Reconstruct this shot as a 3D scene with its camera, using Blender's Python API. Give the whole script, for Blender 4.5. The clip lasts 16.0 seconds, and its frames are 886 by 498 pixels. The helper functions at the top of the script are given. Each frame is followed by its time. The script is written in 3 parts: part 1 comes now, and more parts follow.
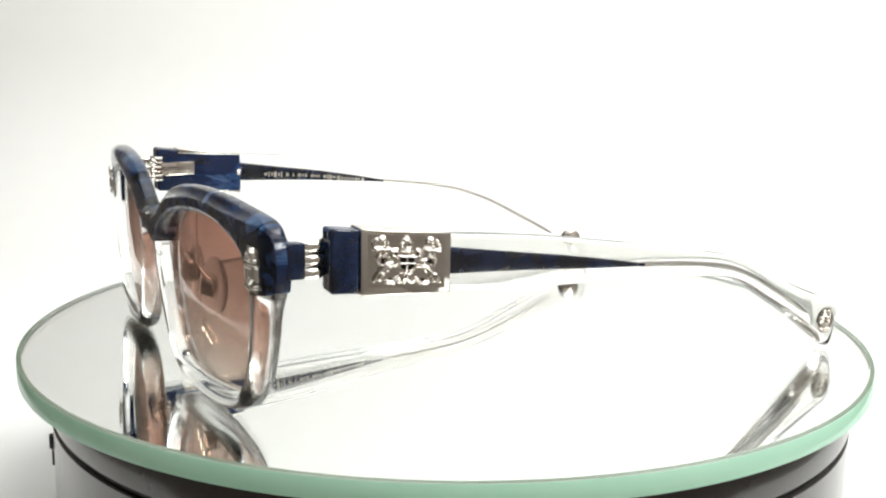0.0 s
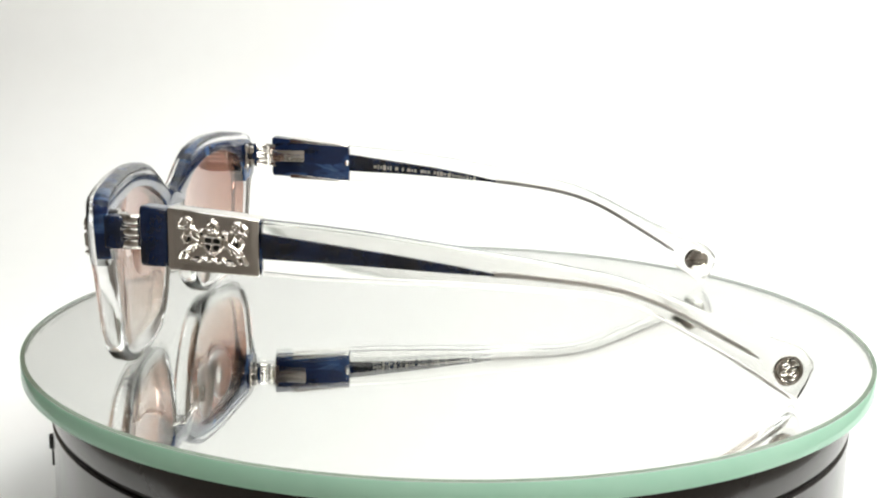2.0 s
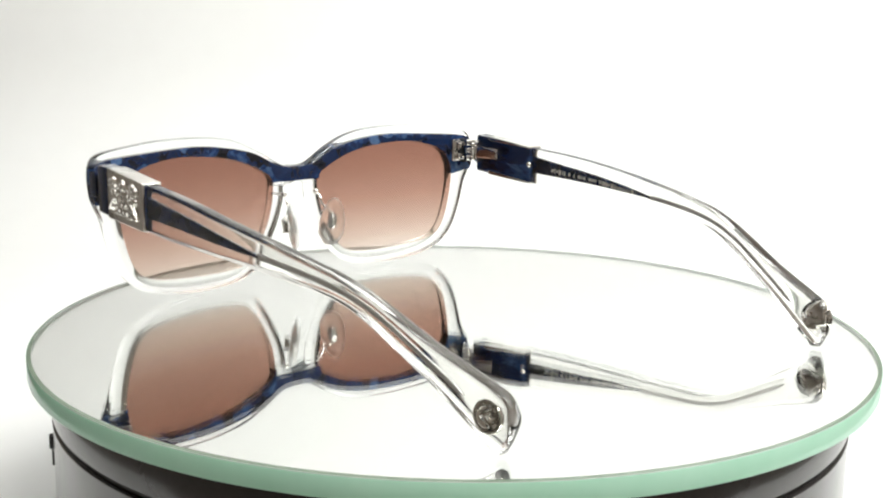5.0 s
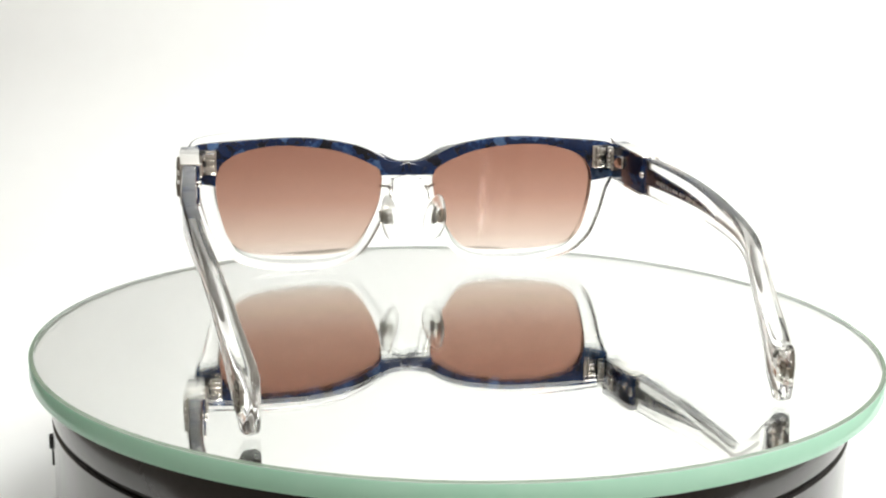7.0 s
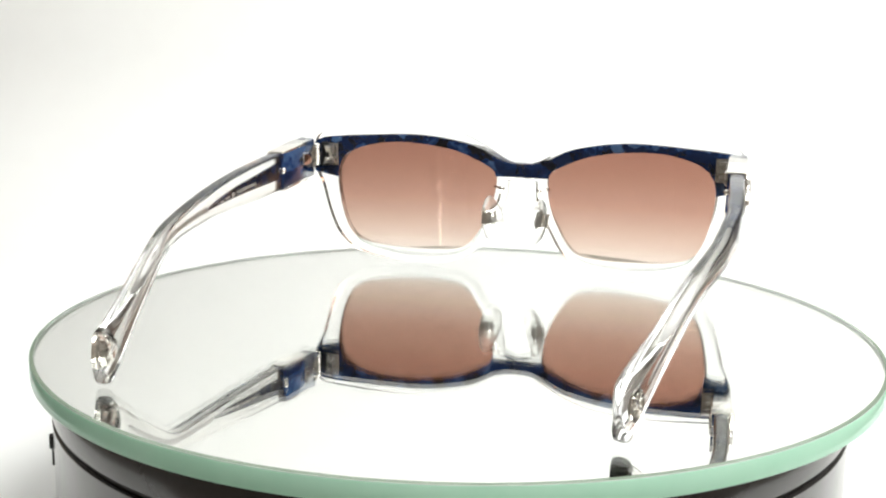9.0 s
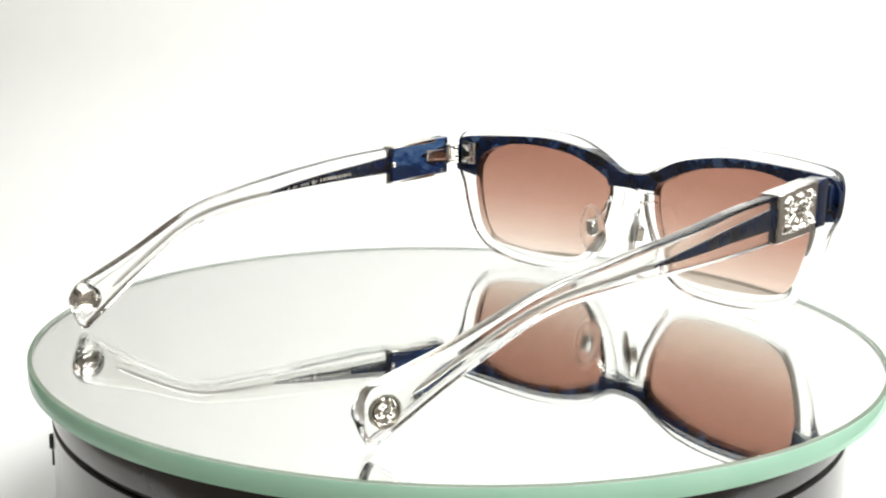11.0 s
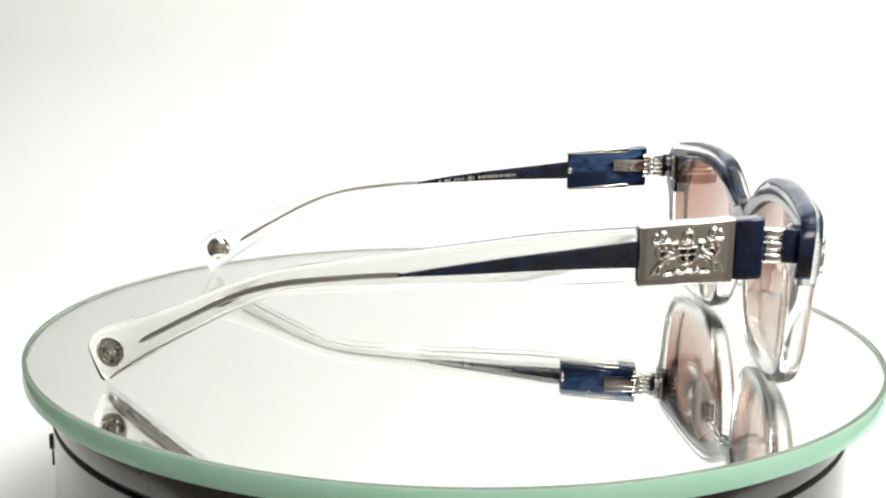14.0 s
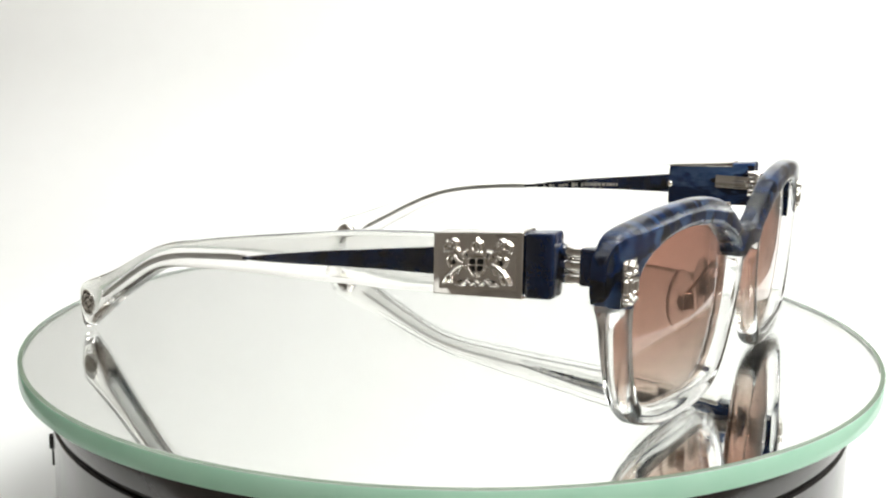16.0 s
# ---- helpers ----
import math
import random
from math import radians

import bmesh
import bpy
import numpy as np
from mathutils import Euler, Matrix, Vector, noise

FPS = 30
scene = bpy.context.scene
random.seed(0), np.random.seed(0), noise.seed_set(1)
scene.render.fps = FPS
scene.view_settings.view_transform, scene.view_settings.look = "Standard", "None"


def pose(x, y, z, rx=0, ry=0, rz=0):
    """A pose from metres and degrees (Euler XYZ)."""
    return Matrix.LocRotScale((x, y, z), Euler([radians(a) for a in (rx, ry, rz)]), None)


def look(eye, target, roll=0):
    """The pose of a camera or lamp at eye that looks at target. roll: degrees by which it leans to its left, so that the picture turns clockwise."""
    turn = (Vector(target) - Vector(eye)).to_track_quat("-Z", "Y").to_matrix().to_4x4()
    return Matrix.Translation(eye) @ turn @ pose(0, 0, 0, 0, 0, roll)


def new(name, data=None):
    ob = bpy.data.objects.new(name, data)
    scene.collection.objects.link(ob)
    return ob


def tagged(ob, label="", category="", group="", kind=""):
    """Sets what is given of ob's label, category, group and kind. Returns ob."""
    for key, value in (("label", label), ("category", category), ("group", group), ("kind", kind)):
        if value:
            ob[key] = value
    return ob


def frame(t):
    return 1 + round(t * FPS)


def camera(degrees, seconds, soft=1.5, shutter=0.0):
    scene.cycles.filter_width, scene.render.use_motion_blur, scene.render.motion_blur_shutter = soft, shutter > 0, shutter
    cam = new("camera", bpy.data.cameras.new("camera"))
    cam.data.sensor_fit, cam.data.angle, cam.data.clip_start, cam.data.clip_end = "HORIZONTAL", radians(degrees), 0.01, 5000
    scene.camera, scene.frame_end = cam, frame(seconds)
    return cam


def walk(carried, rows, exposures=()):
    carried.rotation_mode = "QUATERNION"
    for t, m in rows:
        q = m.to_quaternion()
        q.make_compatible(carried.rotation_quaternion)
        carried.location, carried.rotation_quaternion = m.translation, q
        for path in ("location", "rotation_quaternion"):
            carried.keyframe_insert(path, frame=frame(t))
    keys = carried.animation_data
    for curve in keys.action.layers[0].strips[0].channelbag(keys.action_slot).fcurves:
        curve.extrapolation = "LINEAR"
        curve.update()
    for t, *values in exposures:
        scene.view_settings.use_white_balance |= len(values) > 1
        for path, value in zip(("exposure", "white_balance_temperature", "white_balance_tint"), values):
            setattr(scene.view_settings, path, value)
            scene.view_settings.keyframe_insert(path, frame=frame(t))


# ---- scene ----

# ---------------------------------------------------------------- camera (stands still)
EYE = Vector((0.0, -0.2925, 0.0784))
AHEAD = Vector((-0.00837, 0.98069, -0.19540))
cam = camera(42.7, 16.0, 2.15)
STAND = look(EYE, EYE + AHEAD, 0.9)
walk(cam, [(0.0, STAND), (16.0, STAND)], [(0.0, -0.02), (3.0, -0.08), (6.0, 0.0), (9.0, 0.05), (12.5, 0.01), (15.0, -0.04), (16.0, -0.04)])

# turntable angle in degrees at each time
TURNS = [(0, 0.0), (2, -29.77), (4, -59.43), (6, -89.41), (8, -118.52), (10, -147.49), (12, -177.82), (14, -207.35), (16, -236.73)]

# ---------------------------------------------------------------- world and lights
world = bpy.data.worlds.new("world")
scene.world = world
world.use_nodes = True
world.node_tree.nodes["Background"].inputs[0].default_value = (1.0, 0.97, 0.93, 1)
world.node_tree.nodes["Background"].inputs[1].default_value = 0.25
scene.view_settings.exposure = 0.0


def fill_lamp(name, eye, target, w, h, watts, colour=(1, 1, 1)):
    data = bpy.data.lights.new(name, "AREA")
    data.shape, data.size, data.size_y, data.energy, data.color = "RECTANGLE", w, h, watts, colour
    ob = new(name, data)
    ob.matrix_world = look(eye, target)
    return ob


# unseen lamps, added to brighten the set, the paper and the room
fill_lamp("fill_lamp_top", (0.30, 0.0, 0.78), (0.30, 0.0, 0), 1.25, 1.1, 6.8, (0.97, 1.0, 0.99))
fill_lamp("fill_lamp_back", (0.42, -0.15, 0.70), (0.31, 0.52, 0.26), 0.55, 0.16, 6.5, (0.965, 1.0, 0.985))
fill_lamp("fill_lamp_room", (0.9, -1.0, 1.45), (0.9, -1.0, 0), 0.9, 0.4, 18.0, (1.0, 0.96, 0.91))


# ---------------------------------------------------------------- materials
class Mat:
    """A node material under construction."""

    def __init__(self, name):
        self.m = bpy.data.materials.new(name)
        self.m.use_nodes = True
        self.t = self.m.node_tree
        self.t.nodes.clear()
        self.out = self.node("ShaderNodeOutputMaterial")

    def node(self, kind, operation=""):
        n = self.t.nodes.new(kind)
        if operation:
            n.operation = operation
        return n

    def put(self, n, **values):
        for key, value in values.items():
            n.inputs[key.replace("_", " ")].default_value = value
        return n

    def join(self, a, out, b, into):
        self.t.links.new(a.outputs[out], b.inputs[into])

    def principled(self, **values):
        n = self.put(self.node("ShaderNodeBsdfPrincipled"), **values)
        self.join(n, "BSDF", self.out, "Surface")
        return n

    def place(self, size):
        c = self.node("ShaderNodeTexCoord")
        mp = self.node("ShaderNodeMapping")
        mp.inputs["Scale"].default_value = (size, size, size)
        self.join(c, "Object", mp, "Vector")
        return mp

    def noise(self, where, scale, detail=4.0, rough=0.55):
        n = self.put(self.node("ShaderNodeTexNoise"), Scale=scale, Detail=detail, Roughness=rough)
        self.join(where, "Vector", n, "Vector")
        return n

    def ramp(self, src, out, stops):
        r = self.node("ShaderNodeValToRGB")
        while len(r.color_ramp.elements) < len(stops):
            r.color_ramp.elements.new(0.5)
        for e, (pos, col) in zip(r.color_ramp.elements, stops):
            e.position, e.color = pos, (*col, 1)
        self.join(src, out, r, "Fac")
        return r

    def bump(self, src, out, bsdf, strength, dist):
        b = self.put(self.node("ShaderNodeBump"), Strength=strength, Distance=dist)
        self.join(src, out, b, "Height")
        self.join(b, "Normal", bsdf, "Normal")


def plain(name, colour, rough, metal=0.0, spread=0.12, scale=900.0, bump=0.0, coat=0.0):
    """Colour with fine and coarse variation."""
    k = Mat(name)
    b = k.principled(Roughness=rough, Metallic=metal, Coat_Weight=coat, Coat_Roughness=0.03)
    w = k.place(1.0)
    fine, wide = k.noise(w, scale), k.noise(w, scale / 14, 2.0)
    mix = k.node("ShaderNodeMath", operation="MULTIPLY_ADD")
    mix.inputs[1].default_value = 0.5
    k.join(fine, "Fac", mix, 0)
    half = k.node("ShaderNodeMath", operation="MULTIPLY")
    half.inputs[1].default_value = 0.5
    k.join(wide, "Fac", half, 0)
    k.join(half, "Value", mix, 2)
    lo = tuple(c * (1 - spread) for c in colour)
    hi = tuple(min(1.0, c * (1 + spread)) for c in colour)
    r = k.ramp(mix, "Value", [(0.3, lo), (0.7, hi)])
    k.join(r, "Color", b, "Base Color")
    rr = k.ramp(wide, "Fac", [(0.25, (rough * 0.85,) * 3), (0.75, (min(1, rough * 1.15),) * 3)])
    k.join(rr, "Color", b, "Roughness")
    if bump:
        k.bump(fine, "Fac", b, bump, 0.0002)
    return k.m


def clear_plastic(name, tint=(1, 1, 1), rough=0.0, ior=1.49, wavy=0.02):
    k = Mat(name)
    b = k.principled(Base_Color=(*tint, 1), Roughness=rough, IOR=ior, Transmission_Weight=1.0)
    w = k.place(1.0)
    k.bump(k.noise(w, 260, 2.0), "Fac", b, wavy, 0.0004)
    return k.m


def marbled_acetate():
    """Dark navy acetate with angular pale blue and black flakes."""
    k = Mat("marbled_blue_acetate")
    b = k.principled(Roughness=0.16, Coat_Weight=0.5, Coat_Roughness=0.02)
    w = k.place(1.0)
    w.inputs["Rotation"].default_value = (radians(38), radians(10), radians(20))
    w.inputs["Scale"].default_value = (1.0, 0.36, 1.0)
    warp = k.noise(w, 110, 3.0)
    off = k.node("ShaderNodeVectorMath", operation="MULTIPLY_ADD")
    off.inputs[1].default_value = (0.012, 0.012, 0.012)
    k.join(warp, "Color", off, 0)
    k.join(w, "Vector", off, 2)
    cell = k.node("ShaderNodeTexVoronoi")
    cell.inputs["Scale"].default_value = 165
    k.join(off, "Vector", cell, "Vector")
    sep = k.node("ShaderNodeSeparateColor")
    k.join(cell, "Color", sep, "Color")
    streak = k.noise(off, 300, 5.0, 0.62)
    add = k.node("ShaderNodeMath", operation="MULTIPLY_ADD")
    add.inputs[1].default_value = 0.62
    k.join(streak, "Fac", add, 0)
    sc = k.node("ShaderNodeMath", operation="MULTIPLY")
    sc.inputs[1].default_value = 0.40
    k.join(sep, "Red", sc, 0)
    k.join(sc, "Value", add, 2)
    r = k.ramp(add, "Value", [(0.33, (0.002, 0.003, 0.007)), (0.38, (0.005, 0.014, 0.050)), (0.55, (0.007, 0.021, 0.072)), (0.60, (0.019, 0.052, 0.15)), (0.78, (0.080, 0.150, 0.28))])
    k.join(r, "Color", b, "Base Color")
    return k.m


def plain_navy():
    k = Mat("navy_acetate")
    b = k.principled(Roughness=0.2, Coat_Weight=0.5, Coat_Roughness=0.03)
    w = k.place(1.0)
    r = k.ramp(k.noise(w, 210, 5.0, 0.65), "Fac", [(0.3, (0.002, 0.005, 0.013)), (0.55, (0.005, 0.016, 0.055)), (0.8, (0.011, 0.030, 0.09))])
    k.join(r, "Color", b, "Base Color")
    return k.m


def gradient_lens():
    """Brown tint that pales towards the bottom, in tinted clear sheet with a faint gloss."""
    k = Mat("gradient_brown_lens")
    c = k.node("ShaderNodeTexCoord")
    sep = k.node("ShaderNodeSeparateXYZ")
    k.join(c, "Object", sep, "Vector")
    rng = k.put(k.node("ShaderNodeMapRange"), From_Min=0.003, From_Max=0.040)
    k.join(sep, "Z", rng, "Value")
    r = k.ramp(rng, "Result", [(0.03, (0.87, 0.815, 0.775)), (0.19, (0.785, 0.685, 0.63)), (0.51, (0.65, 0.495, 0.435)), (0.80, (0.57, 0.405, 0.347)), (1.0, (0.54, 0.37, 0.317))])
    clear = k.node("ShaderNodeBsdfTransparent")
    k.join(r, "Color", clear, "Color")
    gloss = k.put(k.node("ShaderNodeBsdfGlossy"), Roughness=0.01, Color=(1, 1, 1, 1))
    lw = k.put(k.node("ShaderNodeLayerWeight"), Blend=0.5)
    power = k.node("ShaderNodeMath", operation="POWER")
    power.inputs[1].default_value = 4.5
    k.join(lw, "Facing", power, 0)
    fres = k.node("ShaderNodeMath", operation="MULTIPLY_ADD")
    fres.inputs[1].default_value, fres.inputs[2].default_value = 0.96, 0.04
    k.join(power, "Value", fres, 0)
    mix = k.node("ShaderNodeMixShader")
    k.join(fres, "Value", mix, 0)
    k.join(clear, "BSDF", mix, 1)
    k.join(gloss, "BSDF", mix, 2)
    k.join(mix, "Shader", k.out, "Surface")
    return k.m


def ground_edge(name, lo, hi, through_part=0.48, rough=0.25):
    """Ground glass edge: green, letting light through, with a soft gloss."""
    k = Mat(name)
    w = k.place(1.0)
    r = k.ramp(k.noise(w, 90, 4.0), "Fac", [(0.3, lo), (0.7, hi)])
    front = k.put(k.node("ShaderNodeBsdfPrincipled"), Roughness=rough)
    back = k.node("ShaderNodeBsdfTranslucent")
    k.join(r, "Color", front, "Base Color")
    k.join(r, "Color", back, "Color")
    mix = k.node("ShaderNodeMixShader")
    mix.inputs[0].default_value = through_part
    k.join(front, "BSDF", mix, 1)
    k.join(back, "BSDF", mix, 2)
    k.join(mix, "Shader", k.out, "Surface")
    return k.m


CLEAR = clear_plastic("clear_acetate", (0.994, 0.994, 0.988), 0.10, 1.42)
CLEAR_ARM = clear_plastic("clear_arm_acetate", (0.994, 0.986, 0.966), 0.05, 1.41)
PAD = clear_plastic("clear_silicone", (0.985, 0.985, 0.97), 0.30, 1.2)
BLUE = marbled_acetate()
NAVY = plain_navy()
LENS = gradient_lens()
SILVER = plain("polished_silver", (0.86, 0.835, 0.795), 0.09, 1.0, 0.04, 1500)
STEEL = plain("core_wire_steel", (0.72, 0.71, 0.69), 0.38, 1.0, 0.08, 1500)
GOLD = plain("gilt_print", (0.80, 0.77, 0.68), 0.45, 0.2, 0.1, 3000)
MIRROR = plain("silvered_mirror", (0.986, 0.993, 0.978), 0.004, 1.0, 0.008, 40)
# green outside, pale inside: the light's path through the glass put into colour
EDGE = ground_edge("green_glass_edge", (0.52, 0.86, 0.67), (0.58, 0.90, 0.72), 0.2, 0.1)
RIM = ground_edge("pale_ground_rim", (0.84, 0.90, 0.86), (0.90, 0.95, 0.91), 0.2)
GLASS = clear_plastic("greenish_plate_glass", (0.992, 1.0, 0.994), 0.0, 1.5, 0.0004)
BEVEL = ground_edge("ground_glass_bevel", (0.24, 0.31, 0.24), (0.29, 0.36, 0.28), 0.2, 0.08)
DARK = plain("dark_brushed_housing", (0.034, 0.030, 0.029), 0.22, 0.0, 0.12, 700, 0.03, 0.4)
BLACK = plain("black_rubber", (0.008, 0.008, 0.008), 0.5, 0.0, 0.2, 800)
bulb = Mat("warm_bulb")
glow = bulb.put(bulb.node("ShaderNodeEmission"), Color=(1.0, 0.86, 0.66, 1), Strength=130.0)
bulb.join(glow, "Emission", bulb.out, "Surface")
BULB = bulb.m
WHITE = plain("white_sweep_paper", (0.90, 0.90, 0.885), 0.85, 0.0, 0.012, 60)
TABLE = plain("pale_table_top", (0.45, 0.42, 0.38), 0.5, 0.0, 0.05, 60)
ROOM = plain("dim_room_wall", (0.47, 0.44, 0.405), 0.8, 0.0, 0.1, 8)


# ---------------------------------------------------------------- mesh helpers (lengths in millimetres)
def finish(name, bm, material, parent=None, label="", shade=40.0):
    bmesh.ops.recalc_face_normals(bm, faces=bm.faces)
    me = bpy.data.meshes.new(name)
    bmesh.ops.scale(bm, vec=(0.001,) * 3, verts=bm.verts)
    bm.to_mesh(me)
    bm.free()
    me.polygons.foreach_set("use_smooth", [True] * len(me.polygons))
    if shade < 180:
        me.set_sharp_from_angle(angle=radians(shade))
    me.materials.append(material)
    ob = new(name, me)
    if parent:
        ob.parent = parent
    if label:
        ob["label"] = label
    return ob


def part(name, bm, material, parent, label="", shade=40.0):
    return finish(name, bm, material, parent, label, shade)


def box(x0, x1, y0, y1, z0, z1, r=0.0, seg=2, bm=None):
    bm = bm or bmesh.new()
    old = set(bm.verts)
    bmesh.ops.create_cube(bm, size=1.0)
    vs = [v for v in bm.verts if v not in old]
    for v in vs:
        v.co = Vector(((x0 + x1) / 2 + v.co.x * (x1 - x0), (y0 + y1) / 2 + v.co.y * (y1 - y0), (z0 + z1) / 2 + v.co.z * (z1 - z0)))
    if r:
        es = list({e for v in vs for e in v.link_edges})
        bmesh.ops.bevel(bm, geom=es, offset=r, segments=seg, profile=0.5, affect="EDGES")
    return bm


def loft(rings, close=True, bm=None):
    """Skin closed rings of equal length, capped at both ends."""
    bm = bm or bmesh.new()
    vs = [[bm.verts.new(p) for p in ring] for ring in rings]
    n = len(vs[0])
    for a, b in zip(vs, vs[1:]):
        for i in range(n):
            bm.faces.new((a[i], a[(i + 1) % n], b[(i + 1) % n], b[i]))
    if close:
        bm.faces.new(vs[0])
        bm.faces.new(vs[-1][::-1])
    return bm


def lathe(profile, n=256, cx=0.0, cy=0.0, closed=False):
    """Turn (radius, z) points about the vertical through cx, cy."""
    bm = bmesh.new()
    rows = []
    for r, z in profile:
        if r < 1e-6:
            rows.append([bm.verts.new((cx, cy, z))] * n)
        else:
            rows.append([bm.verts.new((cx + r * math.cos(2 * math.pi * i / n), cy + r * math.sin(2 * math.pi * i / n), z)) for i in range(n)])
    pairs = list(zip(rows, rows[1:])) + ([(rows[-1], rows[0])] if closed else [])
    for a, b in pairs:
        for i in range(n):
            q = []
            for v in (a[i], a[(i + 1) % n], b[(i + 1) % n], b[i]):
                if v not in q:
                    q.append(v)
            if len(q) > 2:
                bm.faces.new(q)
    return bm


def tube(points, radius, n=10, bm=None):
    """A round wire through the points."""
    pts = [Vector(p) for p in points]
    rings, side = [], None
    for i, p in enumerate(pts):
        d = (pts[min(i + 1, len(pts) - 1)] - pts[max(i - 1, 0)]).normalized()
        if side is None:
            side = d.orthogonal().normalized()
        side = (side - d * side.dot(d)).normalized()
        up = d.cross(side)
        r = radius[i] if isinstance(radius, (list, tuple)) else radius
        rings.append([p + r * (math.cos(a) * side + math.sin(a) * up) for a in (2 * math.pi * k / n for k in range(n))])
    return loft(rings, True, bm)


def bent(points, n=8):
    """Catmull-Rom curve through the points."""
    p = [Vector(q) for q in points]
    p = [2 * p[0] - p[1]] + p + [2 * p[-1] - p[-2]]
    out = []
    for i in range(1, len(p) - 2):
        for k in range(n):
            t = k / n
            out.append(0.5 * (2 * p[i] + (p[i + 1] - p[i - 1]) * t + (2 * p[i - 1] - 5 * p[i] + 4 * p[i + 1] - p[i + 2]) * t * t + (3 * p[i] - p[i - 1] - 3 * p[i + 1] + p[i + 2]) * t ** 3))
    out.append(p[-2])
    return out


def rounded(w, h, r, n=5):
    """A rounded rectangle round the origin as (a, b) pairs."""
    r = min(r, w / 2 - 1e-3, h / 2 - 1e-3)
    out = []
    for sx, sy, a0 in ((1, 1, 0), (-1, 1, 90), (-1, -1, 180), (1, -1, 270)):
        for k in range(n):
            a = radians(a0 + 90 * k / (n - 1))
            out.append((sx * (w / 2 - r) + r * math.cos(a), sy * (h / 2 - r) + r * math.sin(a)))
    return out


def eased(y, ys, values, width=5.0):
    """Interpolated value, softened over a width."""
    q = np.linspace(-width, width, 11) + y
    o = np.argsort(ys)
    return float(np.mean(np.interp(q, np.array(ys, float)[o], np.array(values, float)[o])))


def empty(name, label, category):
    ob = new(name)
    ob.empty_display_size = 0.01
    return tagged(ob, label, category)


# ---------------------------------------------------------------- the place: white tent, sweep, table, dim room before it
def sweep_sheet():
    """Seamless white paper: table, bend and back wall in one curved sheet with thickness."""
    prof = [(-125, -62), (150, -62), (300, -62), (400, -62)]
    prof += [(400 + 120 * math.sin(radians(a)), 58 - 120 * math.cos(radians(a))) for a in range(6, 91, 6)]
    prof += [(520, 300), (520, 640)]
    bm = bmesh.new()
    cols = []
    wide = lambda y: float(np.interp(y, [300, 520], [285, 345]))
    for m in (-1, 1):
        cols.append([bm.verts.new((m * wide(y), y, z)) for y, z in prof])
        cols.append([bm.verts.new((m * wide(y), y + (3 if z > -60 else 0), z - 3)) for y, z in prof])
    n = len(prof)
    for a, b in ((0, 2), (3, 1), (1, 0), (2, 3)):
        for i in range(n - 1):
            bm.faces.new((cols[a][i], cols[b][i], cols[b][i + 1], cols[a][i + 1]))
    for i in (0, n - 1):
        bm.faces.new([cols[k][i] for k in (0, 1, 3, 2)])
    return tagged(finish("backdrop", bm, WHITE), "seamless white paper sweep behind the turntable", "backdrop", kind="structure")


sweep_sheet()
TABLE_SET = empty("table", "plain pale table under the paper sweep", "table")
part("tabletop", box(-290, 290, -130, 560, -100, -66, 4), TABLE, TABLE_SET)
for lx in (-255, 255):
    for ly in (-95, 525):
        part("leg", box(lx - 25, lx + 25, ly - 25, ly + 25, -800, -100, 3), TABLE, TABLE_SET)
for nm, args in (("wall_south", (-1500, 1500, -1820, -1800, -800, 1500)), ("wall_north", (-1500, 1500, 1300, 1320, -800, 1500)),
                 ("wall_west", (-1520, -1500, -1820, 1320, -800, 1500)), ("wall_east", (1500, 1520, -1820, 1320, -800, 1500)),
                 ("ceiling", (-1520, 1520, -1820, 1320, 1500, 1520)), ("floor", (-1520, 1520, -1820, 1320, -820, -800))):
    tagged(finish(nm, box(*args), ROOM), "dim beige plaster surface of the room", nm.split("_")[0], kind="structure")


# ---------------------------------------------------------------- turntable
def turntable_base():
    base = empty("turntable_base", "dark grey round motor housing under the glass disc", "turntable")
    part("platter", lathe([(0, -4.95), (96, -4.95), (101.0, -5.2), (101.5, -6.0), (101.5, -14.5), (101.1, -14.8), (0, -14.8)]), DARK, base, "dark satin platter rim")
    part("groove", lathe([(0, -14.9), (100.4, -14.9), (100.4, -16.1), (0, -16.1)]), BLACK, base, "black gap under the platter")
    part("housing", lathe([(0, -16.2), (101.1, -16.2), (101.5, -16.5), (101.5, -58), (100.5, -62), (0, -62)]), DARK, base, "dark satin housing with pale sheen at its sides")
    a = radians(199)
    sw = box(-1.6, 0.15, -1.5, 1.5, -24.0, -20.9, 0.3)
    bmesh.ops.rotate(sw, cent=(0, 0, 0), matrix=Matrix.Rotation(a, 3, "Z"), verts=sw.verts)
    bmesh.ops.translate(sw, vec=(102.3 * math.cos(a), 102.3 * math.sin(a), 0), verts=sw.verts)
    part("switch", sw, BLACK, base, "small black switch on the housing")
    cb = tube([(101.75 * math.cos(a), 101.75 * math.sin(a), z) for z in (-24.0, -26, -28.6)], 0.25, 8)
    part("switch_lead", cb, BLACK, base)
    return base


